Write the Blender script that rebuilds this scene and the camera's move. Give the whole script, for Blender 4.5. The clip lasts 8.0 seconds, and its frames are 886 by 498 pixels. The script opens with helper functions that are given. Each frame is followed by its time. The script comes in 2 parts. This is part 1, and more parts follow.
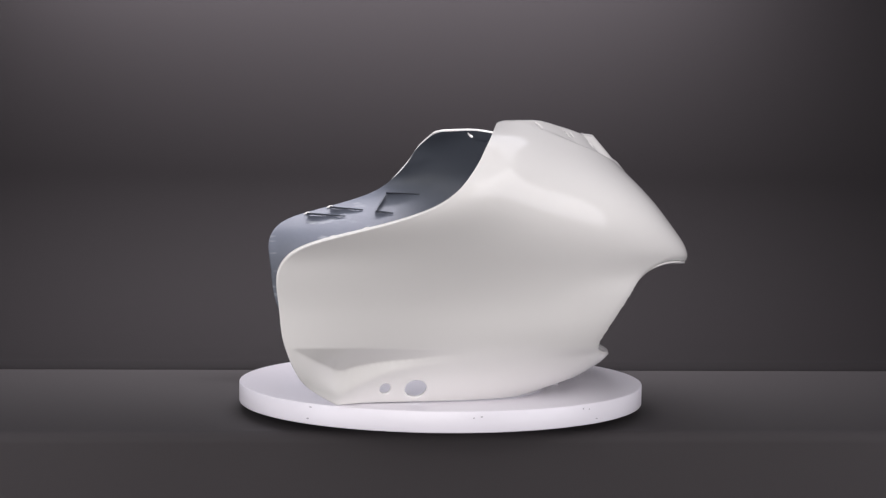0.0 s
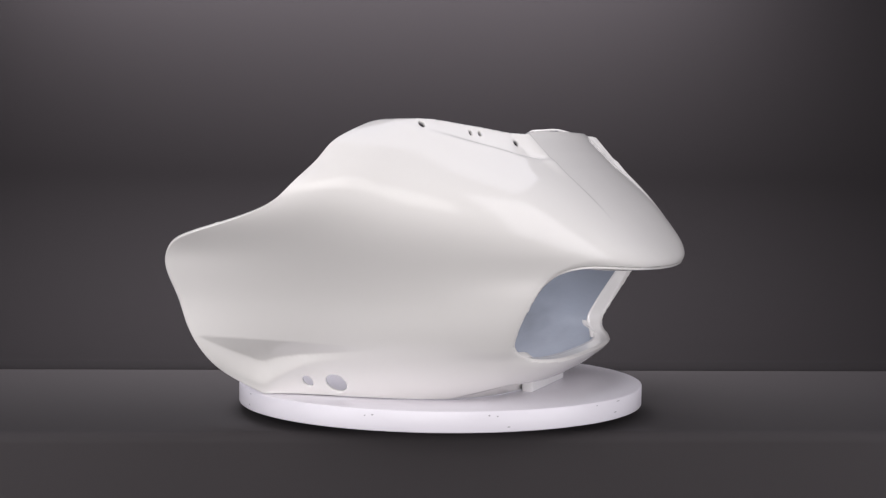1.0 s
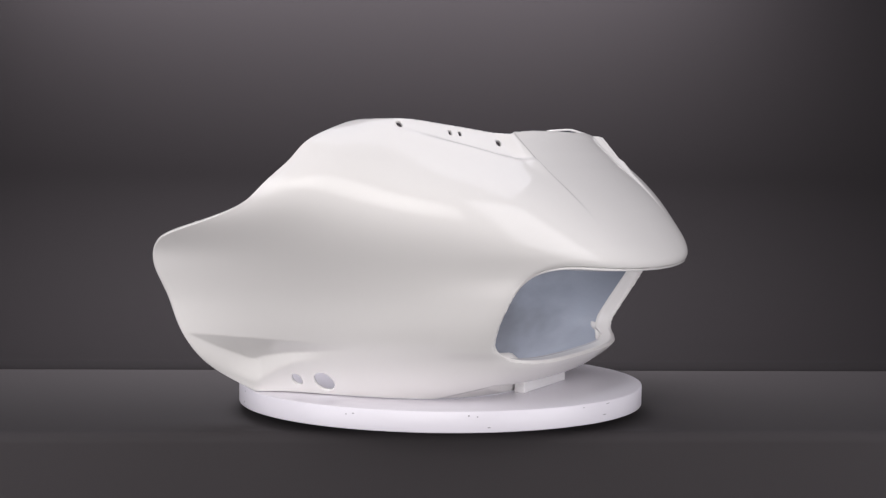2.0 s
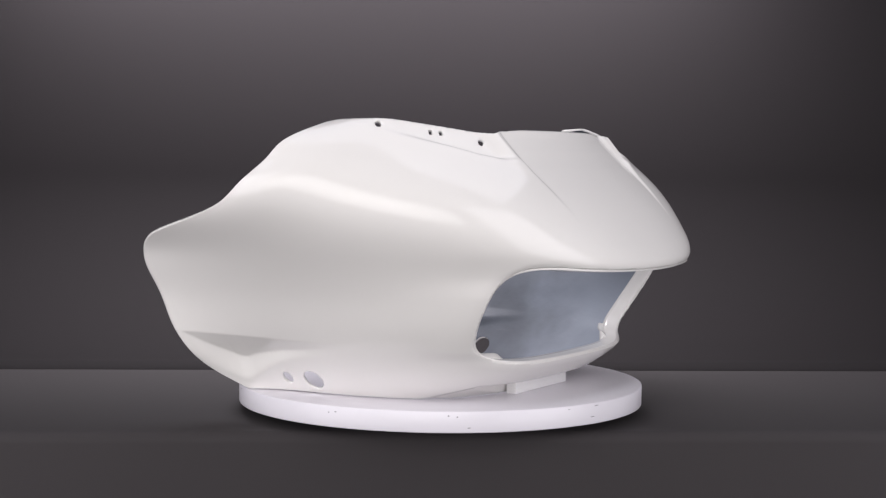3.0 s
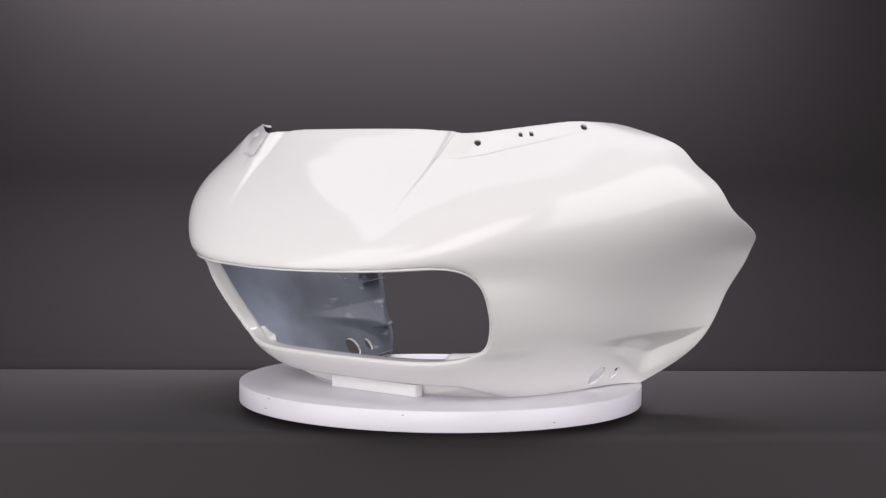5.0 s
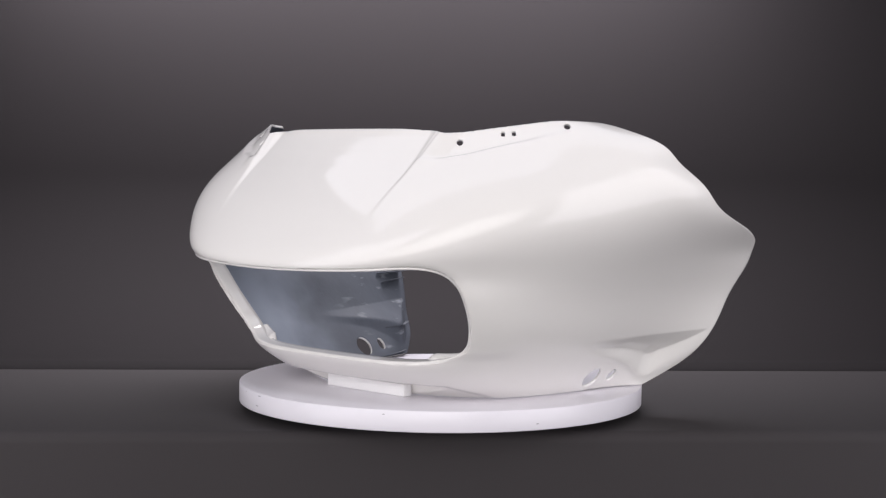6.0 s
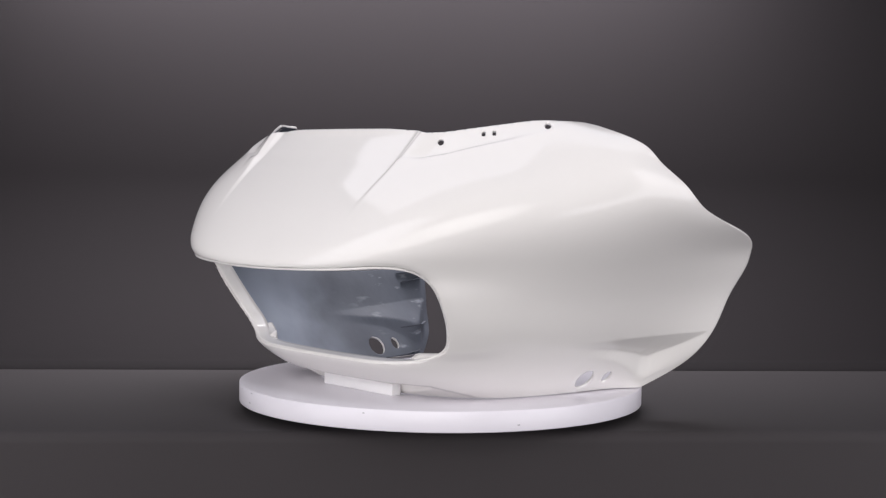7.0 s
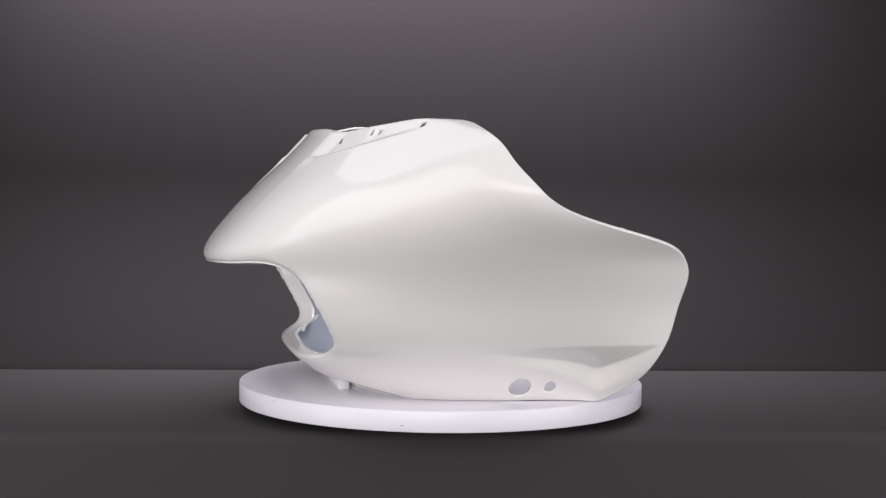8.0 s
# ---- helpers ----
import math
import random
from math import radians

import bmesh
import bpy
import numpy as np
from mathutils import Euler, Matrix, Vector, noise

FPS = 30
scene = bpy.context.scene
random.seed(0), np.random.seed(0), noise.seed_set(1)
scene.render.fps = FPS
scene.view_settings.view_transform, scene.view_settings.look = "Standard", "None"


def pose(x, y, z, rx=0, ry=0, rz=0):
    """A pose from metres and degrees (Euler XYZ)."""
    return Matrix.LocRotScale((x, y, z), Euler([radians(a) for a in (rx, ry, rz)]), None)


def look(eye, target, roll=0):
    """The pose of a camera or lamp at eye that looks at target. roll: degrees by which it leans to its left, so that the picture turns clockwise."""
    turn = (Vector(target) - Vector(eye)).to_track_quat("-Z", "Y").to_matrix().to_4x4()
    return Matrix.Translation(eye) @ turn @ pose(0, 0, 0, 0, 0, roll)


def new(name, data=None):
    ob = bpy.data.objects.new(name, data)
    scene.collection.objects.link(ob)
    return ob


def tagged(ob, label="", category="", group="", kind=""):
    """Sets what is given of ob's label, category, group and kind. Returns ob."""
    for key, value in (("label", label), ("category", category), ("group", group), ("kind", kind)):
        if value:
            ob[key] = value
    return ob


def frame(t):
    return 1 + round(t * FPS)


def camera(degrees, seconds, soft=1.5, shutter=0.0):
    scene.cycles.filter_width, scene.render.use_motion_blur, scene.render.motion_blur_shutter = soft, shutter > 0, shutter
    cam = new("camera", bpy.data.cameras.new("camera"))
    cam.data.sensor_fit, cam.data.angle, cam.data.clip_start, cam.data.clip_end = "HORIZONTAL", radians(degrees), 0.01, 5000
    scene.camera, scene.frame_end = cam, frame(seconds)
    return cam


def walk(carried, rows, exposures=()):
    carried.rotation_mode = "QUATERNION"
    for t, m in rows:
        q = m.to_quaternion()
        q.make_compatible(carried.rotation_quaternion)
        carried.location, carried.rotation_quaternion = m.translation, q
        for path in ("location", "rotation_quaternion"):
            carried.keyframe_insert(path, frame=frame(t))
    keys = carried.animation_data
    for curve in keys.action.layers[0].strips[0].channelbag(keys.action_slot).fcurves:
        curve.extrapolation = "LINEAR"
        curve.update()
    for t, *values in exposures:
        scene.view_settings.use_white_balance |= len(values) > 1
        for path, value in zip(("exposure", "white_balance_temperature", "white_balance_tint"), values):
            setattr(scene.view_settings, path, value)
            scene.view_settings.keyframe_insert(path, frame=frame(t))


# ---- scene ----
# Disc top lies at z = H; the turntable's axis is the world's z axis.
H = 0.80
cam = camera(32.1, 8.0, soft=1.3)
CAM_POSE = Matrix.Translation((0, -2.300, H + 0.3284)) @ pose(0, 0, 0, 90 - 3.303, 0, -0.038) @ pose(0, 0, 0, 0, 0, 0.624)
walk(cam, [(0.0, CAM_POSE), (8.0, CAM_POSE)], exposures=[(0.0, 0.0), (8.0, 0.0)])


# ---------------------------------------------------------------- light
def world_light():
    w = bpy.data.worlds.new("studio_world")
    w.use_nodes = True
    bg = w.node_tree.nodes["Background"]
    bg.inputs["Color"].default_value = (0.5, 0.5, 0.56, 1)
    bg.inputs["Strength"].default_value = 0.05
    scene.world = w


def softbox(name, eye, target, sx, sy, power, color, spread=180):
    d = bpy.data.lights.new(name, "AREA")
    d.shape, d.size, d.size_y = "RECTANGLE", sx, sy
    d.energy, d.color, d.spread = power, color, radians(spread)
    ob = new(name, d)
    ob.matrix_world = look(eye, target)
    return ob


world_light()
softbox("softbox_overhead", (0.0, 0.17, H + 1.5), (0, 0.17, H), 2.1, 1.14, 11.5, (0.93, 0.92, 1.0))
# added fill lamp: brightens the flanks from the front, no known source
softbox("front_fill", (-0.45, -3.32, H + 0.75), (-0.1, 0, H + 0.1), 3.4, 2.2, 21.5, (1.0, 0.965, 0.95), 90)
softbox("softbox_west", (-1.36, -1.10, H + 0.75), (0, -0.35, H + 0.75), 1.36, 2.3, 23, (0.98, 0.952, 1.0))
softbox("softbox_east", (1.36, -1.10, H + 0.75), (0, -0.35, H + 0.75), 1.36, 2.3, 23, (0.98, 0.952, 1.0))
softbox("wall_wash", (-0.14, 0.62, H + 1.0), (-0.14, 0.86, H + 0.47), 1.5, 0.12, 24, (1.0, 0.95, 0.99), 134)


# ---------------------------------------------------------------- materials
def material(name, color, rough, noise_amount=0.06, scale=12.0, bump=0.0, bump_scale=200.0, metal=0.0, coat=0.0, spec=0.5):
    m = bpy.data.materials.new(name)
    m.use_nodes = True
    nt = m.node_tree
    b = nt.nodes["Principled BSDF"]
    b.inputs["Roughness"].default_value = rough
    b.inputs["Metallic"].default_value = metal
    b.inputs["Coat Weight"].default_value = coat
    b.inputs["Coat Roughness"].default_value = 0.03
    b.inputs["Specular IOR Level"].default_value = spec
    co = nt.nodes.new("ShaderNodeTexCoord")
    n1 = nt.nodes.new("ShaderNodeTexNoise")
    n1.inputs["Scale"].default_value, n1.inputs["Detail"].default_value = scale, 5.0
    nt.links.new(co.outputs["Object"], n1.inputs["Vector"])
    mix = nt.nodes.new("ShaderNodeMix")
    mix.data_type = "RGBA"
    lo = [max(0, c * (1 - noise_amount)) for c in color]
    hi = [min(1, c * (1 + noise_amount)) for c in color]
    mix.inputs[6].default_value = (*lo, 1)
    mix.inputs[7].default_value = (*hi, 1)
    nt.links.new(n1.outputs["Fac"], mix.inputs[0])
    nt.links.new(mix.outputs[2], b.inputs["Base Color"])
    if bump > 0:
        n2 = nt.nodes.new("ShaderNodeTexNoise")
        n2.inputs["Scale"].default_value, n2.inputs["Detail"].default_value = bump_scale, 3.0
        nt.links.new(co.outputs["Object"], n2.inputs["Vector"])
        bp = nt.nodes.new("ShaderNodeBump")
        bp.inputs["Strength"].default_value, bp.inputs["Distance"].default_value = bump, 0.002
        nt.links.new(n2.outputs["Fac"], bp.inputs["Height"])
        nt.links.new(bp.outputs["Normal"], b.inputs["Normal"])
    return m


GELCOAT = material("white_gelcoat", (0.74, 0.722, 0.706), 0.6, 0.015, 5, 0.02, 60, coat=0.88, spec=0.2)
PRIMER = material("grey_primer", (0.085, 0.094, 0.114), 0.5, 0.38, 14, 0.12, 120, spec=0.3)


def primer_tones(m):
    """Lighter, cloudy tone on the grey primer towards the nose and lower down."""
    nt = m.node_tree
    bsdf = nt.nodes["Principled BSDF"]
    base = bsdf.inputs["Base Color"].links[0].from_socket
    co = nt.nodes.new("ShaderNodeTexCoord")
    sep = nt.nodes.new("ShaderNodeSeparateXYZ")
    nt.links.new(co.outputs["Object"], sep.inputs[0])
    nz = nt.nodes.new("ShaderNodeTexNoise")
    nz.inputs["Scale"].default_value, nz.inputs["Detail"].default_value = 9.0, 3.0
    nt.links.new(co.outputs["Object"], nz.inputs["Vector"])
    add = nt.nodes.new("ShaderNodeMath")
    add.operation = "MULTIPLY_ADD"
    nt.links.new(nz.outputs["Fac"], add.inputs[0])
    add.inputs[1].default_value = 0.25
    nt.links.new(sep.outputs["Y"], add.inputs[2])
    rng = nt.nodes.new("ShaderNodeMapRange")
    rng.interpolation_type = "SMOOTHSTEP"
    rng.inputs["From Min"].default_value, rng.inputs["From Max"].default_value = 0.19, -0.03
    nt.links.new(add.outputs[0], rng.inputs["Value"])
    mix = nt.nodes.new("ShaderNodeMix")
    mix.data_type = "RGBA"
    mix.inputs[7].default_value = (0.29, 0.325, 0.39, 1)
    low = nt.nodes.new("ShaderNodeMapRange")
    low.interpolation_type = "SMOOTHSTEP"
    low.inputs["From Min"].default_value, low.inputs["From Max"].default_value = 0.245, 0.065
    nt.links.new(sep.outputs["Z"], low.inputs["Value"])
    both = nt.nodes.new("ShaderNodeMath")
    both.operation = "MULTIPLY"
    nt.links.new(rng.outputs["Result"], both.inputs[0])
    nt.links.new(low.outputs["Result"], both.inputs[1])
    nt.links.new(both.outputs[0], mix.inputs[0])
    nt.links.new(base, mix.inputs[6])
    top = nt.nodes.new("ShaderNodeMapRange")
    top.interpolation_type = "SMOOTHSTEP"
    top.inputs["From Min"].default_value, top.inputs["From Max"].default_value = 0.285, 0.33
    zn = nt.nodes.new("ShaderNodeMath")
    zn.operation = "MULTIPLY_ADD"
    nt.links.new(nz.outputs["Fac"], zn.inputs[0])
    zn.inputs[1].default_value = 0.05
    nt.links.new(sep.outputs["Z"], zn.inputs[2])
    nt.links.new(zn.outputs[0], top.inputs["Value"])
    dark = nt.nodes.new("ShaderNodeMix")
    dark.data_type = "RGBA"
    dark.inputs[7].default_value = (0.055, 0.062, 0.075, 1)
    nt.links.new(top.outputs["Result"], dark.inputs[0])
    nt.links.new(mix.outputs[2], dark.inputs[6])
    # cloudy pale band along the upper flank
    fog = nt.nodes.new("ShaderNodeTexNoise")
    fog.inputs["Scale"].default_value, fog.inputs["Detail"].default_value = 6.0, 4.0
    nt.links.new(co.outputs["Object"], fog.inputs["Vector"])
    shift = nt.nodes.new("ShaderNodeMath")
    shift.operation = "MULTIPLY_ADD"
    nt.links.new(fog.outputs["Fac"], shift.inputs[0])
    shift.inputs[1].default_value = 0.17
    nt.links.new(sep.outputs["Z"], shift.inputs[2])
    rise = nt.nodes.new("ShaderNodeMapRange")
    rise.interpolation_type = "SMOOTHSTEP"
    rise.inputs["From Min"].default_value, rise.inputs["From Max"].default_value = 0.225, 0.29
    nt.links.new(shift.outputs[0], rise.inputs["Value"])
    fall = nt.nodes.new("ShaderNodeMapRange")
    fall.interpolation_type = "SMOOTHSTEP"
    fall.inputs["From Min"].default_value, fall.inputs["From Max"].default_value = 0.385, 0.345
    nt.links.new(shift.outputs[0], fall.inputs["Value"])
    cloud = nt.nodes.new("ShaderNodeMath")
    cloud.operation = "MULTIPLY"
    nt.links.new(rise.outputs["Result"], cloud.inputs[0])
    nt.links.new(fall.outputs["Result"], cloud.inputs[1])
    flank = nt.nodes.new("ShaderNodeMapRange")
    flank.inputs["From Min"].default_value, flank.inputs["From Max"].default_value = -0.02, 0.08
    flank.inputs["To Max"].default_value = 0.75
    nt.links.new(sep.outputs["Y"], flank.inputs["Value"])
    veil = nt.nodes.new("ShaderNodeMath")
    veil.operation = "MULTIPLY"
    nt.links.new(cloud.outputs[0], veil.inputs[0])
    nt.links.new(flank.outputs["Result"], veil.inputs[1])
    band = nt.nodes.new("ShaderNodeMix")
    band.data_type = "RGBA"
    band.inputs[7].default_value = (0.125, 0.138, 0.175, 1)
    nt.links.new(veil.outputs[0], band.inputs[0])
    nt.links.new(dark.outputs[2], band.inputs[6])
    # pale sanding scratches and bare glass fibre near the rear edge
    mp = nt.nodes.new("ShaderNodeMapping")
    mp.inputs["Rotation"].default_value = (0.9, 0.0, 0.0)
    mp.inputs["Scale"].default_value = (30.0, 18.0, 75.0)
    nt.links.new(co.outputs["Object"], mp.inputs["Vector"])
    fib = nt.nodes.new("ShaderNodeTexNoise")
    fib.inputs["Scale"].default_value, fib.inputs["Detail"].default_value = 1.0, 6.0
    nt.links.new(mp.outputs["Vector"], fib.inputs["Vector"])
    cut = nt.nodes.new("ShaderNodeMapRange")
    cut.inputs["From Min"].default_value, cut.inputs["From Max"].default_value = 0.615, 0.715
    nt.links.new(fib.outputs["Fac"], cut.inputs["Value"])
    rear = nt.nodes.new("ShaderNodeMapRange")
    rear.interpolation_type = "SMOOTHSTEP"
    rear.inputs["From Min"].default_value, rear.inputs["From Max"].default_value = 0.16, 0.30
    nt.links.new(add.outputs[0], rear.inputs["Value"])
    amount = nt.nodes.new("ShaderNodeMath")
    amount.operation = "MULTIPLY"
    nt.links.new(cut.outputs["Result"], amount.inputs[0])
    nt.links.new(rear.outputs["Result"], amount.inputs[1])
    pale = nt.nodes.new("ShaderNodeMix")
    pale.data_type = "RGBA"
    pale.inputs[7].default_value = (0.26, 0.275, 0.30, 1)
    nt.links.new(amount.outputs[0], pale.inputs[0])
    nt.links.new(band.outputs[2], pale.inputs[6])
    nt.links.new(pale.outputs[2], bsdf.inputs["Base Color"])


primer_tones(PRIMER)
DISC_WHITE = material("white_laminate", (0.745, 0.722, 0.775), 0.3, 0.02, 8, 0.02, 300)
FOAM = material("white_foam", (0.82, 0.81, 0.82), 0.7, 0.02, 30, 0.15, 500)
PAPER = material("grey_paper", (0.0108, 0.0091, 0.0102), 0.85, 0.05, 3, 0.1, 700, spec=0.2)
CLOTH = material("table_cloth_grey", (0.0235, 0.0196, 0.0216), 0.8, 0.06, 3, 0.1, 700)
DARK = material("dark_studio_paint", (0.03, 0.03, 0.032), 0.9, 0.1, 2)
RIB_GREY = material("dark_rib_resin", (0.075, 0.083, 0.1), 0.75, 0.3, 60, 0.2, 200)
SCUFF = material("grey_scuff", (0.35, 0.34, 0.37), 0.6, 0.2, 200)


# ---------------------------------------------------------------- mesh helpers
def part(name, bm, mat, parent=None, label="", smooth=True):
    me = bpy.data.meshes.new(name)
    bm.normal_update()
    bm.to_mesh(me)
    bm.free()
    for f in me.polygons:
        f.use_smooth = smooth
    for m in (mat if isinstance(mat, (list, tuple)) else [mat]):
        me.materials.append(m)
    ob = new(name, me)
    if parent:
        ob.parent = parent
    if label:
        ob["label"] = label
    return ob


def box_bm(x0, y0, z0, x1, y1, z1, bevel=0.0, seg=3):
    bm = bmesh.new()
    bmesh.ops.create_cube(bm, size=1)
    for v in bm.verts:
        v.co = Vector(((x0 + x1) / 2 + v.co.x * (x1 - x0), (y0 + y1) / 2 + v.co.y * (y1 - y0), (z0 + z1) / 2 + v.co.z * (z1 - z0)))
    if bevel:
        bmesh.ops.bevel(bm, geom=bm.edges[:], offset=bevel, segments=seg, affect="EDGES", profile=0.5)
    return bm


def lathe_bm(profile, n=192):
    """Closed solid of revolution from (radius, z) points, from the axis back to the axis."""
    bm = bmesh.new()
    rings = []
    for r, z in profile:
        if r < 1e-6:
            rings.append([bm.verts.new((0, 0, z))])
        else:
            rings.append([bm.verts.new((r * math.cos(2 * math.pi * i / n), r * math.sin(2 * math.pi * i / n), z)) for i in range(n)])
    for a, b in zip(rings, rings[1:]):
        for i in range(n):
            k = (i + 1) % n
            if len(a) == 1:
                bm.faces.new((a[0], b[i], b[k]))
            elif len(b) == 1:
                bm.faces.new((a[i], b[0], a[k]))
            else:
                bm.faces.new((a[i], b[i], b[k], a[k]))
    bmesh.ops.recalc_face_normals(bm, faces=bm.faces[:])
    return bm


# ---------------------------------------------------------------- setting
TABLE_Z = H - 0.042


def paper_sweep():
    """Seamless paper: down the back, round a wide cove and forward on to the rear of the table."""
    y_end, y_back, r = 0.402, 0.86, 0.34
    foot = TABLE_Z + 0.0005
    arc = [(y_back - r + r * math.cos(a), foot + r - r * math.sin(a)) for a in np.linspace(0, math.pi / 2, 33)]
    line = [(y_back, 2.75)] + arc + [(y_end, foot)]
    bm = bmesh.new()
    rows = []
    for x in np.linspace(-1.47, 1.47, 15):
        rows.append([bm.verts.new((x, y, z)) for y, z in line])
    for p, q in zip(rows, rows[1:]):
        for i in range(len(line) - 1):
            bm.faces.new((p[i], q[i], q[i + 1], p[i + 1]))
    bmesh.ops.recalc_face_normals(bm, faces=bm.faces[:])
    w = part("backdrop", bm, PAPER)
    t = w.modifiers.new("thickness", "SOLIDIFY")
    t.thickness, t.offset = 0.0012, 0
    w.matrix_basis = pose(0, 0, 0, 0, 0, 3.6)
    tagged(w, "dark grey seamless paper sweep curving on to the table", "backdrop", kind="structure")


def setting():
    f = part("floor", box_bm(-3.2, -3.6, -0.05, 3.2, 1.5, 0.0), DARK, smooth=False)
    tagged(f, "dark grey painted studio floor under the table", "floor", kind="structure")
    paper_sweep()
    for name, b in (("wall_west", (-3.26, -3.6, 0, -3.2, 1.36, 2.9)), ("wall_east", (3.2, -3.6, 0, 3.26, 1.36, 2.9)),
                    ("wall_south", (-3.26, -3.66, 0, 3.26, -3.6, 2.9)), ("wall_north", (-3.2, 1.30, 0, 3.2, 1.36, 2.9))):
        tagged(part(name, box_bm(*b), DARK, smooth=False), "dark painted studio wall", "wall", kind="structure")
    c = part("ceiling", box_bm(-3.26, -3.66, 2.9, 3.26, 1.36, 2.96), DARK, smooth=False)
    tagged(c, "dark painted studio ceiling", "ceiling", kind="structure")


def draped_table():
    """Table top with its cloth falling over the rounded front and back edges."""
    root = new("display_table")
    tagged(root, "long table draped in plain dark grey cloth", "table")
    r = 0.016
    y0, y1 = -0.218, 0.84
    prof = [(y0, 0.004)] + [(y0 + r - r * math.cos(a), TABLE_Z - r + r * math.sin(a)) for a in np.linspace(0, math.pi / 2, 9)]
    prof += [(y1 - r + r * math.sin(a), TABLE_Z - r + r * math.cos(a)) for a in np.linspace(0, math.pi / 2, 9)] + [(y1, 0.004)]
    bm = bmesh.new()
    xs = np.linspace(-1.5, 1.5, 31)
    rows = [[bm.verts.new((x, y, z)) for y, z in prof] for x in xs]
    for p, q in zip(rows, rows[1:]):
        for i in range(len(prof) - 1):
            bm.faces.new((p[i], p[i + 1], q[i + 1], q[i]))
    bmesh.ops.recalc_face_normals(bm, faces=bm.faces[:])
    part("cloth", bm, CLOTH, root)
    part("tabletop", box_bm(-1.49, y0 + 0.006, TABLE_Z - 0.03, 1.49, y1 - 0.006, TABLE_Z - 0.004), DARK, root, smooth=False)
    for sx in (-1.4, 0.0, 1.4):
        part("trestle", box_bm(sx - 0.03, y0 + 0.08, 0.0, sx + 0.03, y1 - 0.08, TABLE_Z - 0.03), DARK, root, smooth=False)
    root.matrix_basis = pose(0, 0, 0, 0, 0, 3.6)
    return root


# ---------------------------------------------------------------- fairing
# Design rails of one half, from the nose's centre line to the rear edge: (half width, fore-and-aft) at each level.
LEVELS = [0.0, 0.03, 0.06, 0.1, 0.14, 0.18, 0.205, 0.225, 0.245, 0.27, 0.3, 0.33, 0.355, 0.385]
RAILS = [
    [(0.000, -0.161), (0.000, -0.209), (0.000, -0.242), (0.000, -0.294), (0.000, -0.343), (0.000, -0.365), (0.000, -0.351), (0.000, -0.335), (0.000, -0.318), (0.000, -0.296), (0.000, -0.267), (0.000, -0.235), (0.000, -0.215), (0.000, -0.197)],
    [(0.097, -0.150), (0.128, -0.207), (0.141, -0.241), (0.135, -0.281), (0.142, -0.323), (0.164, -0.345), (0.178, -0.341), (0.173, -0.326), (0.163, -0.309), (0.152, -0.289), (0.137, -0.260), (0.122, -0.230), (0.112, -0.211), (0.099, -0.192)],
    [(0.167, -0.116), (0.193, -0.171), (0.208, -0.205), (0.226, -0.231), (0.238, -0.255), (0.242, -0.262), (0.261, -0.273), (0.269, -0.273), (0.271, -0.269), (0.265, -0.258), (0.249, -0.237), (0.221, -0.208), (0.202, -0.192), (0.181, -0.172)],
    [(0.207, -0.049), (0.229, -0.079), (0.251, -0.107), (0.279, -0.137), (0.292, -0.156), (0.308, -0.170), (0.323, -0.179), (0.333, -0.186), (0.340, -0.190), (0.341, -0.190), (0.328, -0.181), (0.299, -0.161), (0.273, -0.146), (0.245, -0.133)],
    [(0.222, 0.044), (0.245, 0.026), (0.267, 0.009), (0.293, -0.013), (0.311, -0.032), (0.341, -0.053), (0.361, -0.066), (0.376, -0.074), (0.387, -0.082), (0.394, -0.088), (0.386, -0.094), (0.361, -0.096), (0.331, -0.096), (0.289, -0.094)],
    [(0.223, 0.128), (0.244, 0.127), (0.268, 0.125), (0.298, 0.119), (0.325, 0.108), (0.359, 0.089), (0.385, 0.070), (0.405, 0.052), (0.424, 0.033), (0.442, 0.008), (0.442, -0.017), (0.417, -0.039), (0.377, -0.053), (0.310, -0.064)],
    [(0.245, 0.168), (0.279, 0.216), (0.311, 0.230), (0.329, 0.246), (0.342, 0.248), (0.369, 0.256), (0.383, 0.246), (0.410, 0.218), (0.434, 0.133), (0.446, 0.057), (0.450, 0.029), (0.415, 0.005), (0.412, -0.006), (0.307, -0.034)],
]

# Outline of the headlight opening, half of it, seen from the front: (half width, height).
OPENING = [(0.0, 0.184), (0.07, 0.185), (0.14, 0.1875), (0.18, 0.190), (0.21, 0.1925), (0.233, 0.1915), (0.247, 0.184), (0.254, 0.167),
           (0.2535, 0.145), (0.248, 0.12), (0.238, 0.096), (0.226, 0.079), (0.207, 0.0665), (0.18, 0.0595), (0.14, 0.056), (0.09, 0.055), (0.0, 0.0545)]
TOP_X = [0.0, 0.10, 0.165, 0.174, 0.180, 0.195, 0.21, 0.252, 0.285, 0.302, 0.315, 0.33, 0.345, 0.36, 0.38, 0.41, 0.5]
TOP_Z = [0.371, 0.3705, 0.367, 0.3655, 0.3643, 0.3652, 0.3675, 0.3750, 0.3812, 0.3820, 0.3812, 0.3797, 0.3780, 0.3752, 0.3705, 0.365, 0.365]


def bspline(p, f):
    return ((1 - f) ** 3 * p[0] + (3 * f ** 3 - 6 * f * f + 4) * p[1] + (-3 * f ** 3 + 3 * f * f + 3 * f + 1) * p[2] + f ** 3 * p[3]) / 6


def smoothstep(a, b, x):
    t = np.clip((x - a) / (b - a), 0, 1)
    return t * t * (3 - 2 * t)


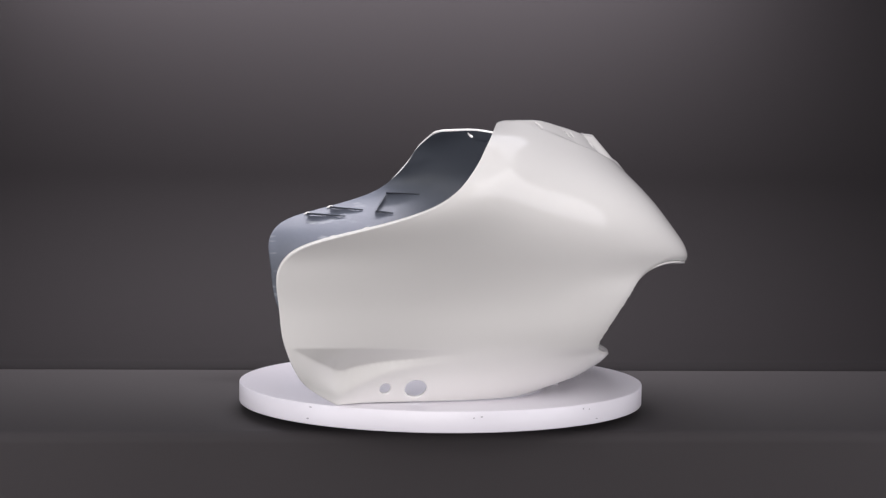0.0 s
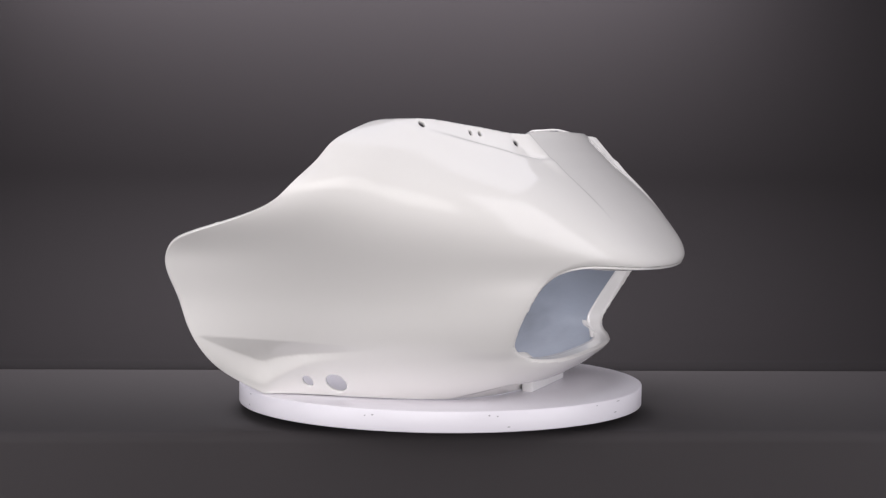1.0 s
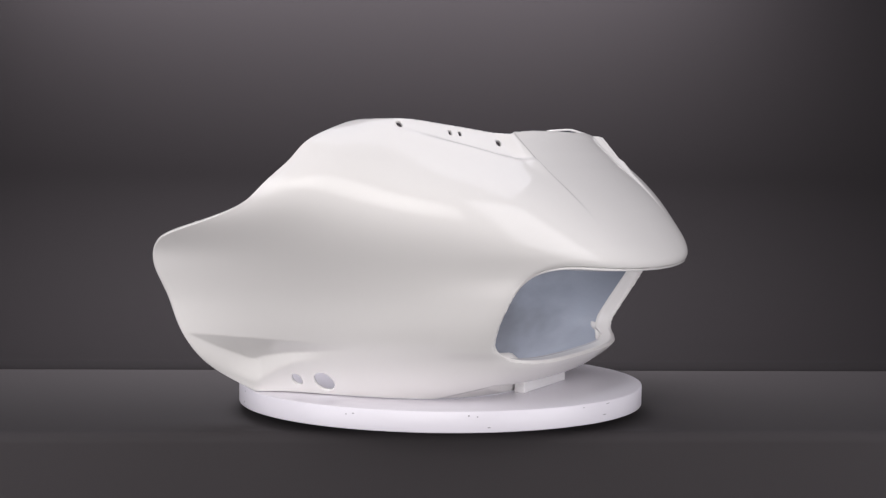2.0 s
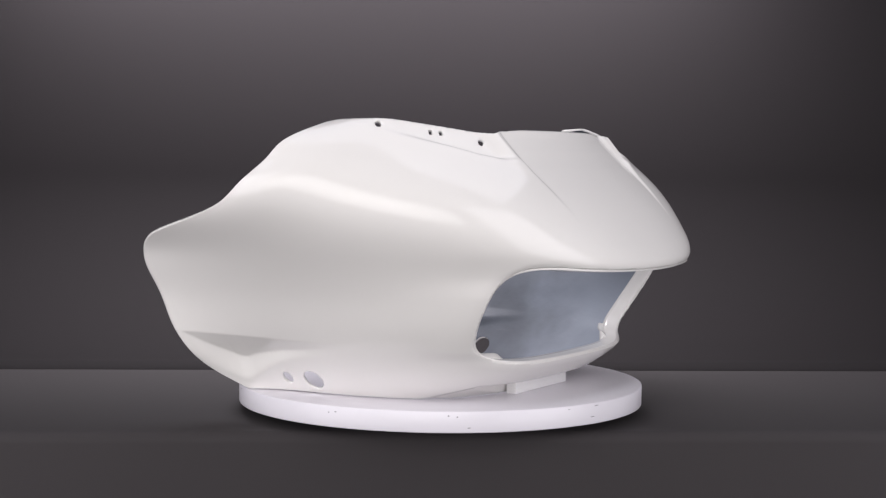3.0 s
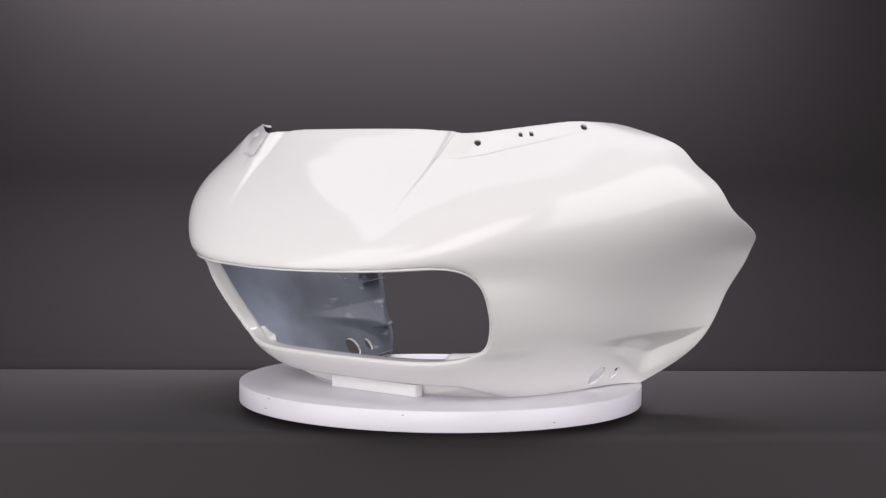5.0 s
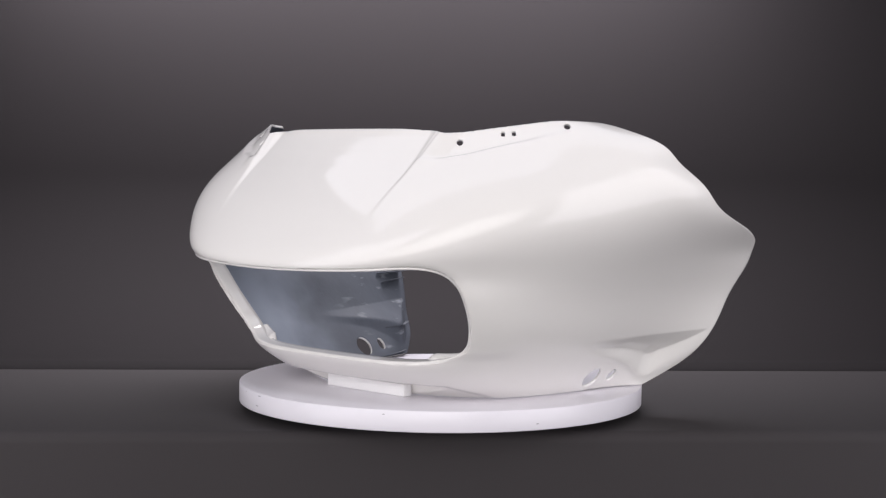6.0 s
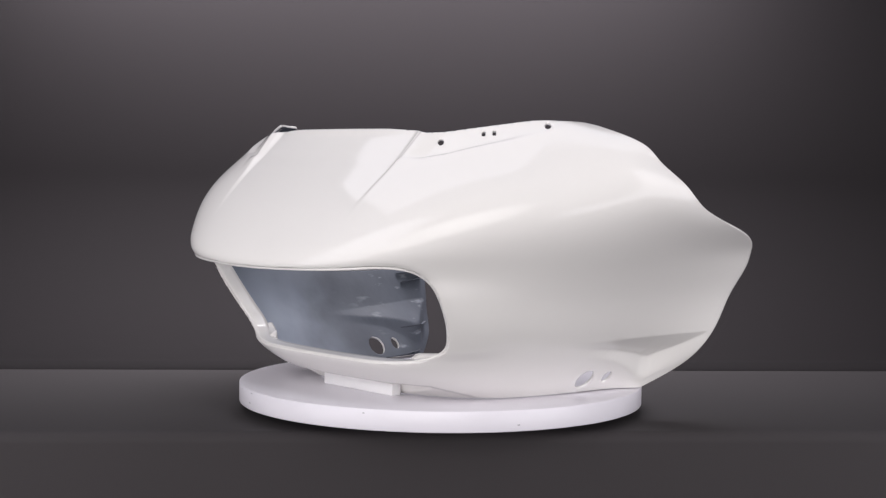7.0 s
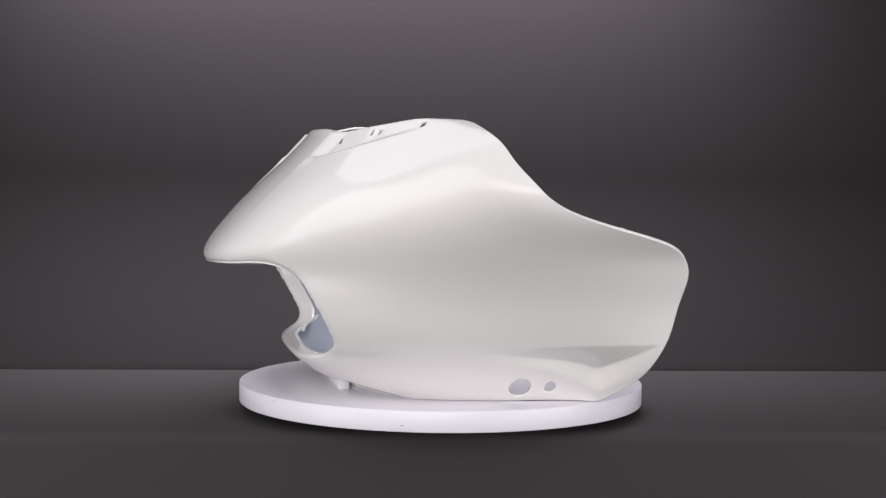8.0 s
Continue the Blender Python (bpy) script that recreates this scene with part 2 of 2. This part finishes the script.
def shell_points(nz, nu):
    """Grid of points (nz, nu, 3) from the rear edge of one side over the nose to that of the other."""
    net = np.array(RAILS).transpose(1, 0, 2)                      # level, rail, (x, y)
    lv = np.array(LEVELS)
    net = np.concatenate([2 * net[:1] - net[1:2], net, 2 * net[-1:] - net[-2:-1]], 0)
    lv = np.concatenate([[2 * lv[0] - lv[1]], lv, [2 * lv[-1] - lv[-2]]])
    k = len(LEVELS)
    fine = np.linspace(0, k - 1, 2001)
    i = np.minimum(fine.astype(int), k - 2)
    zf = bspline([lv[i + d] for d in range(4)], fine - i)
    zs = np.linspace(0.0, 0.385, nz)
    w = np.interp(zs, zf, fine)
    i = np.minimum(w.astype(int), k - 2)
    rows = bspline([net[i + d] for d in range(4)], (w - i)[:, None, None])
    rows = np.concatenate([rows[:, 1:2] * [-1, 1], rows, 2 * rows[:, -1:] - rows[:, -2:-1]], 1)
    us = np.linspace(-1, 1, nu)
    u = np.abs(us) * (len(RAILS) - 1)
    j = np.minimum(u.astype(int), len(RAILS) - 2)
    xy = bspline([rows[:, j + d] for d in range(4)], (u - j)[None, :, None])
    xy[..., 0] *= np.where(us < 0, -1, 1)[None, :]
    return np.concatenate([xy, np.broadcast_to(zs[:, None, None], xy.shape[:2] + (1,))], -1)


def normals(P):
    du = np.gradient(P, axis=1)
    dz = np.gradient(P, axis=0)
    n = np.cross(du, dz)
    return n / np.maximum(np.linalg.norm(n, axis=-1, keepdims=True), 1e-9)


def relief(P):
    """Height of the pressed detail over the plain shell, in metres."""
    x, y, z = np.abs(P[..., 0]), P[..., 1], P[..., 2]
    d = np.zeros_like(x)
    # centre panel under the windscreen, let in between the shoulders
    edge = np.interp(z, [0.20, 0.265, 0.315, 0.365], [0.148, 0.156, 0.164, 0.171])
    ramp = np.interp(z, [0.31, 0.365], [0.006, 0.019])
    sink = np.interp(z, [0.245, 0.262, 0.28, 0.32, 0.345, 0.365], [0.0, 0.0005, 0.0014, 0.0034, 0.0058, 0.0090]) * (1 - smoothstep(0.0, 1.0, (x - edge + ramp) / (ramp + 0.001)))
    # recessed strip on which the windscreen is screwed
    low = np.interp(x, [0.16, 0.19, 0.226, 0.255, 0.28, 0.303, 0.335, 0.36], [0.328, 0.331, 0.3375, 0.3475, 0.355, 0.3635, 0.378, 0.40])
    strip = np.interp(x, [0.165, 0.20, 0.26, 0.30, 0.322], [0.002, 0.0070, 0.0062, 0.002, 0.0]) * smoothstep(-0.003, 0.006, z - low) * smoothstep(-0.016, -0.006, x - edge)
    d -= np.maximum(sink, strip)
    # the shoulder stands proud beside the let-in panel
    d += 0.004 * smoothstep(0.305, 0.345, z) * smoothstep(-0.004, 0.003, x - edge) * (1 - smoothstep(0.008, 0.032, x - edge))
    # rolled edge round the headlight opening
    near = outline_distance(P[..., 0], z, OPENING_LOOP)
    roll = np.clip(1 - near / 0.010, 0, 1)
    front = smoothstep(-0.10, -0.14, y)
    d -= front * 0.0022 * np.where(near > 0, roll, 1.0) ** 2
    cheek = smoothstep(0.06, 0.08, z) * (1 - smoothstep(0.15, 0.18, z)) * np.clip(1 - near / 0.05, 0, 1)
    d += front * np.where(near > 0, 0.004 * cheek, 0)
    # sharp flank recess above the rear lower edge
    line = np.interp(y, [-0.03, 0.08, 0.23], [0.077, 0.080, 0.0865])
    # its lower bound: along the pod with the holes in front, along the rear lip behind
    def lower_bound(t):
        fore = 0.036 + 0.040 * np.clip((0.163 - t) / 0.193, 0, 1) ** 0.6
        aft = 0.036 + 0.050 * np.clip((t - 0.163) / 0.069, 0, 1)
        return np.where(t < 0.163, fore, aft)

    bound = sum(lower_bound(y + k) for k in np.linspace(-0.010, 0.010, 9)) / 9
    span = np.maximum(line - bound, 1e-4)
    depth = 0.014 * np.clip(span / 0.04, 0, 1) * smoothstep(-0.03, 0.12, y) * (1 - smoothstep(0.225, 0.236, y))
    run = np.clip((line - z) / span, 0, 1)
    d -= depth * np.where(z > bound, run, 1 - smoothstep(-0.004, np.interp(y, [0.10, 0.15, 0.20], [0.011, 0.023, 0.034]), bound - z))
    return d


def outline_distance(x, z, pts):
    """Signed distance to a closed polygon, positive outside."""
    best = np.full(x.shape, 1e9)
    inside = np.zeros(x.shape, bool)
    n = len(pts)
    for a in range(n):
        (x0, z0), (x1, z1) = pts[a], pts[(a + 1) % n]
        dx, dz = x1 - x0, z1 - z0
        t = np.clip(((x - x0) * dx + (z - z0) * dz) / (dx * dx + dz * dz + 1e-12), 0, 1)
        best = np.minimum(best, np.hypot(x - x0 - t * dx, z - z0 - t * dz))
        if z0 != z1:
            cross = ((z0 > z) != (z1 > z)) & (x < x0 + (z - z0) * dx / dz)
            inside ^= cross
    return np.where(inside, -best, best)


def smooth_outline(pts, n=6):
    out = []
    q = [pts[0]] + list(pts) + [pts[-1]]
    q[0] = (-pts[1][0], pts[1][1])
    q[-1] = (-pts[-2][0], pts[-2][1])
    for a in range(1, len(q) - 2):
        p0, p1, p2, p3 = (np.array(v) for v in q[a - 1:a + 3])
        for s in range(n):
            f = s / n
            out.append(tuple(0.5 * (2 * p1 + (p2 - p0) * f + (2 * p0 - 5 * p1 + 4 * p2 - p3) * f * f + (3 * p1 - p0 - 3 * p2 + p3) * f ** 3)))
    out.append(tuple(pts[-1]))
    return out + [(-x, z) for x, z in out[-2:0:-1]]


OPENING_LOOP = smooth_outline(OPENING)
FLANGE_HOLES = [(0.302, -0.081, 0.3745, 0.0043, 0.0043), (0.2580, -0.136, 0.3645, 0.0026, 0.0034), (0.2470, -0.145, 0.3635, 0.0026, 0.0034),
                (0.2055, -0.183, 0.352, 0.0043, 0.0043)]
SIDE_HOLES = [(0.105, 0.0215, 0.0075, 0.0085), (0.0635, 0.0207, 0.0150, 0.0135)]


def cut_opening(P):
    return np.where(P[..., 1] < -0.10, outline_distance(P[..., 0], P[..., 2], OPENING_LOOP), 0.05)


def cut_top(P):
    corner = np.minimum(8 * np.maximum(P[..., 1] + 0.044, 0) ** 2, 0.010)      # rounded rear corner
    return np.interp(np.abs(P[..., 0]), TOP_X, TOP_Z) - corner - P[..., 2]


def cut_bottom(P):
    return P[..., 2] - 0.0012


def cut_holes(P):
    x, y, z = np.abs(P[..., 0]), P[..., 1], P[..., 2]
    g = np.full(x.shape, 0.05)
    for cx, cy, cz, rw, rh in FLANGE_HOLES:
        s = ((x - cx) + (y - cy)) * 0.7071
        across = np.abs((x - cx) - (y - cy)) * 0.7071
        if rw < 0.004:
            e = np.maximum(np.abs(s) - rw, np.abs(z - cz) - rh)
        else:
            e = np.hypot(s, z - cz) - rw
        g = np.minimum(g, np.where(across < 0.04, e, 0.05))
    for cy, cz, rw, rh in SIDE_HOLES:
        e = ((((y - cy) / rw) ** 2 + ((z - cz) / rh) ** 2) ** 0.5 - 1) * rh
        g = np.minimum(g, np.where(x > 0.15, e, 0.05))
    return g


def clip_mesh(verts, faces, g):
    """Keeps the side of the faces on which g is positive, cutting them along g = 0."""
    val = g(verts)
    out_v, index, cut = [], {}, {}

    def keep(i):
        if i not in index:
            index[i] = len(out_v)
            out_v.append(verts[i])
        return index[i]

    def between(i, j):
        key = (min(i, j), max(i, j))
        if key not in cut:
            cut[key] = len(out_v)
            out_v.append(None)
        return cut[key]

    out_f = []
    pos = val > 0
    for f in faces:
        k = [pos[i] for i in f]
        if all(k):
            out_f.append([keep(i) for i in f])
        elif any(k):
            poly = []
            for a in range(len(f)):
                i, j = f[a], f[(a + 1) % len(f)]
                if pos[i]:
                    poly.append(keep(i))
                if pos[i] != pos[j]:
                    poly.append(between(i, j))
            if len(poly) >= 3:
                out_f.append(poly)
    if cut:
        keys = np.array(list(cut.keys()))
        a, b = verts[keys[:, 0]], verts[keys[:, 1]]
        first = pos[keys[:, 0]]
        lo, hi = np.where(first, 0.0, 1.0), np.where(first, 1.0, 0.0)
        for _ in range(10):
            m = (lo + hi) / 2
            ok = g(a + (b - a) * m[:, None]) > 0
            lo, hi = np.where(ok, m, lo), np.where(ok, hi, m)
        m = np.clip((lo + hi) / 2, 0.02, 0.98)
        for n, v in zip(cut.values(), a + (b - a) * m[:, None]):
            out_v[n] = v
    return np.array(out_v), out_f


def weld(verts, faces, reach):
    """Joins the slivers that cutting leaves, so that the edges run clean."""
    me = bpy.data.meshes.new("cut_shell")
    me.from_pydata([tuple(v) for v in verts], [], faces)
    bm = bmesh.new()
    bm.from_mesh(me)
    bpy.data.meshes.remove(me)
    bmesh.ops.remove_doubles(bm, verts=bm.verts[:], dist=reach)
    # even out the cut line of the headlight opening
    ring = [v for v in bm.verts if v.is_boundary and v.co.y < -0.1 and 0.04 < v.co.z < 0.21]
    near = {v: [e.other_vert(v) for e in v.link_edges if e.is_boundary] for v in ring}
    for _ in range(8):
        moved = {v: v.co * 0.5 + (n[0].co + n[1].co) * 0.25 for v, n in near.items() if len(n) == 2}
        for v, co in moved.items():
            v.co = co
    bm.verts.index_update()
    out = np.array([v.co[:] for v in bm.verts]), [[v.index for v in f.verts] for f in bm.faces]
    bm.free()
    return out


def fairing_shell():
    nz, nu = 200, 561
    P = shell_points(nz, nu)
    P = P + normals(P) * relief(P)[..., None]
    # the lower lip rises towards the chin; the skirt under it is set back and reaches the disc
    y = P[..., 1]
    lip = np.interp(y, [-0.160, -0.075], [0.0225, 0.0])
    back = np.interp(y, [-0.19, -0.155, -0.07], [0.038, 0.010, 0.003]) * smoothstep(0.0, 0.004, lip - P[..., 2])
    flat = normals(P) * [1, 1, 0]
    P = P - flat / np.maximum(np.linalg.norm(flat, axis=-1, keepdims=True), 1e-6) * back[..., None]
    # a few rows more at the top, in line with the rest
    P = np.concatenate([P, np.stack([P[-1] + (P[-1] - P[-4]) * k / 3 for k in range(1, 5)])], 0)
    nz = len(P)
    verts = P.reshape(-1, 3)
    faces = [(i * nu + j, i * nu + j + 1, (i + 1) * nu + j + 1, (i + 1) * nu + j) for i in range(nz - 1) for j in range(nu - 1)]
    for g in (cut_opening, cut_top, cut_bottom, cut_holes):
        verts, faces = clip_mesh(verts, faces, g)
    return weld(verts, faces, 0.0007)


def mesh_part(name, verts, faces, mats, parent, label=""):
    me = bpy.data.meshes.new(name)
    me.from_pydata([tuple(v) for v in verts], [], faces)
    for m in mats:
        me.materials.append(m)
    for f in me.polygons:
        f.use_smooth = True
    ob = new(name, me)
    ob.parent = parent
    if label:
        ob["label"] = label
    return ob


def thicken(ob, t, offset=-1):
    s = ob.modifiers.new("thickness", "SOLIDIFY")
    s.thickness, s.offset, s.use_rim = t, offset, True
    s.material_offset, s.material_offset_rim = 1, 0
    return ob


# Stiffening ribs inside each flank: (y, z) at the rear end, (y, z) at the front end, height at both.
RIBS = [(0.186, 0.2325, 0.120, 0.228, 0.011, 0.0005), (0.146, 0.2435, 0.088, 0.239, 0.011, 0.0005), (0.200, 0.050, 0.130, 0.046, 0.011, 0.001),
        (0.160, 0.008, 0.070, 0.003, 0.009, 0.005), (0.236, 0.121, 0.180, 0.116, 0.013, 0.006), (0.238, 0.132, 0.175, 0.131, 0.013, 0.006),
        (0.046, 0.269, -0.012, 0.267, 0.014, 0.0005), (0.067, 0.237, 0.047, 0.266, 0.006, 0.010), (0.067, 0.237, 0.036, 0.234, 0.008, 0.0005)]


def edge_nub(root, p, side):
    """Small white lump of resin where a rib ends on the rear edge."""
    bm = bmesh.new()
    bmesh.ops.create_icosphere(bm, subdivisions=2, radius=1)
    for v in bm.verts:
        c = v.co.copy()
        w = 1 + 0.25 * math.sin(9 * c.y + 4 * c.x)
        v.co = p + Vector((-side * 0.0005 + c.x * 0.0018, c.y * 0.006, 0.0008 - c.y * 0.0011 + c.z * 0.0022 * w))
    part("resin_lump", bm, GELCOAT, root)


def inner_ribs(root, verts, faces):
    for side in (-1, 1):
        V = verts[verts[:, 0] * side > 0.15]

        def on_shell(y, z):
            k = np.argsort((V[:, 1] - y) ** 2 + (V[:, 2] - z) ** 2)[:14]
            return Vector((side * float(np.min(np.abs(V[k, 0]))), y, z))

        for y0, z0, y1, z1, h0, h1 in RIBS:
            bm = bmesh.new()
            n = 7
            rows = []
            flat = abs(z1 - z0) < 0.02
            across = Vector((0, 0, 1)) if flat else Vector((0, 1, 0))
            for i in range(n):
                f = i / (n - 1)
                base = on_shell(y0 + (y1 - y0) * f, z0 + (z1 - z0) * f) + Vector((-side * 0.003, 0, 0))
                h = h0 + (h1 - h0) * f
                tip = base + Vector((-side * h, 0, 0.002 if flat else 0))
                t = across * (0.0013 - 0.0011 * f)
                rows.append([bm.verts.new(p) for p in (base - t, base + t, tip + t * 0.6, tip - t * 0.6)])
            for p, q in zip(rows, rows[1:]):
                for i in range(4):
                    bm.faces.new((p[i], p[(i + 1) % 4], q[(i + 1) % 4], q[i]))
            bm.faces.new(rows[0])
            bm.faces.new(rows[-1][::-1])
            bmesh.ops.recalc_face_normals(bm, faces=bm.faces[:])
            if z0 > 0.23 and h1 < 0.001 and y0 > 0.1:
                edge_nub(root, on_shell(y0, z0), side)
            part("rib", bm, RIB_GREY, root, "grey stiffening rib inside the flank", smooth=False)


def corner_tabs(root, L):
    """Shelf-like tabs at the lower corners of the headlight opening."""
    for side in (-1, 1):
        k = [i for i in range(len(L)) if 0.150 < L[i][0] * side < 0.246 and L[i][2] < 0.076]
        k.sort(key=lambda i: abs(L[i][0]))
        bm = bmesh.new()
        rows = []
        m = len(k)
        for n, i in enumerate(k):
            f = n / (m - 1)
            p = Vector(L[i]) + Vector((0, 0.016, 0))
            rise = 0.0135 * min(1, f / 0.16) * (1 - 0.8 * f)
            q = p + Vector((-side * 0.009 * min(1, f * 3), 0.012, rise))
            t = Vector((0, 0.003, 0))
            rows.append([bm.verts.new(v) for v in (p, q, q + t, p + t)])
        for a, b in zip(rows, rows[1:]):
            for i in range(4):
                bm.faces.new((a[i], a[(i + 1) % 4], b[(i + 1) % 4], b[i]))
        bm.faces.new(rows[0])
        bm.faces.new(rows[-1][::-1])
        bmesh.ops.recalc_face_normals(bm, faces=bm.faces[:])
        part("tab", bm, GELCOAT, root)


def fairing():
    root = new("motorcycle_fairing")
    tagged(root, "glossy white bare fiberglass motorcycle front fairing on a turntable", "fairing")
    verts, faces = fairing_shell()
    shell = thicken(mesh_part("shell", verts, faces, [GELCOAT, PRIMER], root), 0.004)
    # inward return of the headlight opening
    rim = verts[np.abs(np.where(verts[:, 1] < -0.1, outline_distance(verts[:, 0], verts[:, 2], OPENING_LOOP), 1)) < 7e-4]
    loop = []
    for x, z in OPENING_LOOP:
        k = np.argsort((rim[:, 0] - x) ** 2 + (rim[:, 2] - z) ** 2)[:3]
        loop.append((x, float(np.mean(rim[k, 1])), z))
    L = np.array(loop)
    for _ in range(12):
        L[:, 1] = 0.25 * np.roll(L[:, 1], 1) + 0.5 * L[:, 1] + 0.25 * np.roll(L[:, 1], -1)
    cx, cz = 0.0, 0.12
    along = np.roll(L, -1, 0) - np.roll(L, 1, 0)
    side = np.stack([along[:, 2], -along[:, 0]], 1)
    side /= np.maximum(np.linalg.norm(side, axis=1, keepdims=True), 1e-9)
    side *= np.sign(np.sum(side * np.stack([cx - L[:, 0], cz - L[:, 2]], 1), 1))[:, None]      # towards the inside of the opening
    rings = []
    for s in range(5):
        f = s / 4
        Q = L.copy()
        Q[:, 1] += 0.0240 * f + 0.0006
        Q[:, [0, 2]] += side * 0.0013
        Q[:, 0] += (cx - L[:, 0]) * 0.015 * f
        Q[:, 2] += (cz - L[:, 2]) * 0.03 * f
        rings.append(Q)
    n = len(L)
    V = np.concatenate(rings)
    F = [(r * n + i, r * n + (i + 1) % n, (r + 1) * n + (i + 1) % n, (r + 1) * n + i) for r in range(4) for i in range(n)]
    inner_ribs(root, verts, faces)
    corner_tabs(root, L)
    thicken(mesh_part("opening_return", V, F, [GELCOAT, GELCOAT], root), 0.003, 0)
    return root


# ---------------------------------------------------------------- things on the table
def turntable():
    root = new("turntable")
    tagged(root, "round white laminate display turntable with scuffed edge", "turntable")
    b = 0.0015
    disc = part("disc", lathe_bm([(0, 0), (0.2, 0), (0.3 - b, 0), (0.3 - 0.3 * b, -0.3 * b), (0.3, -b), (0.3, -0.029 + b), (0.3 - 0.3 * b, -0.029 + 0.3 * b), (0.3 - b, -0.029), (0, -0.029)]), DISC_WHITE, root)
    for a, z, w, h in ((-146.2, -0.006, 0.003, 0.0012), (-144, -0.0075, 0.0025, 0.001), (-103, -0.004, 0.010, 0.0006), (-104.5, -0.0185, 0.009, 0.0007), (-141, -0.022, 0.005, 0.0008),
                       (-113, -0.0045, 0.004, 0.0006), (-176, -0.0075, 0.004, 0.001), (-178, -0.009, 0.0025, 0.001), (-222, -0.005, 0.006, 0.0008), (-223, -0.021, 0.005, 0.0012), (-60, -0.006, 0.004, 0.0008), (-20, -0.02, 0.005, 0.0008)):
        bm = bmesh.new()
        pts = []
        for u, v in ((-1, -0.3), (-0.3, -1), (0.6, -0.7), (1, 0.2), (0.2, 1), (-0.7, 0.6)):
            t = radians(a) + u * w / 2 / 0.3
            pts.append(bm.verts.new((0.3003 * math.cos(t), 0.3003 * math.sin(t), z + v * h)))
        bm.faces.new(pts)
        part("scuff", bm, SCUFF, root, "small grey scuff on the rim", smooth=False)
    part("foot", lathe_bm([(0, -0.0292), (0.19, -0.0292), (0.19, -0.042), (0, -0.042)], 96), DARK, root)
    return root


def support_block():
    ob = part("support_block", box_bm(-0.069, -0.166, 0.0, 0.0885, -0.150, 0.0175, 0.0012, 2), FOAM)
    tagged(ob, "small white foam block propping the fairing's chin", "block")
    return ob


# Turn of the turntable, degrees, over time.
TURN = [(0.0, 96.5), (0.1, 92.5), (0.2, 88.5), (0.3, 84.5), (0.4, 80.7), (0.5, 77.3), (0.6, 74.2), (0.7, 72.0), (0.8, 70.45), (1.0, 68.64), (1.5, 66.03),
        (2.0, 63.4), (2.4, 61.35), (2.8, 59.3), (3.0, 58.3), (3.2, 57.1), (3.3, 56.3), (3.4, 54.6), (3.5, 51.6), (3.6, 46.8), (3.7, 40.8), (3.8, 34.2), (3.9, 27.4),
        (4.0, 20.57), (4.1, 13.7), (4.2, 6.75), (4.3, 0.0), (4.4, -6.8), (4.5, -13.5), (4.6, -20.4), (4.7, -27.4), (4.8, -33.2), (4.9, -37.2), (5.0, -39.4), (5.2, -41.1), (5.5, -42.4),
        (5.8, -43.5), (6.0, -44.4), (6.5, -46.86), (7.0, -49.72), (7.1, -50.75), (7.2, -52.27), (7.3, -54.35), (7.4, -57.0), (7.5, -60.1), (7.6, -63.7), (7.7, -67.6), (7.8, -71.6), (7.9, -75.6), (8.0, -79.63)]

setting()
draped_table()
TABLE = turntable()
BLOCK = support_block()
FAIRING = fairing()


def motions():
    for thing, extra in ((TABLE, 0.0), (BLOCK, 0.7), (FAIRING, 0.7)):
        walk(thing, [(t, pose(0, 0, H, 0, 0, a + extra)) for t, a in TURN])


motions()
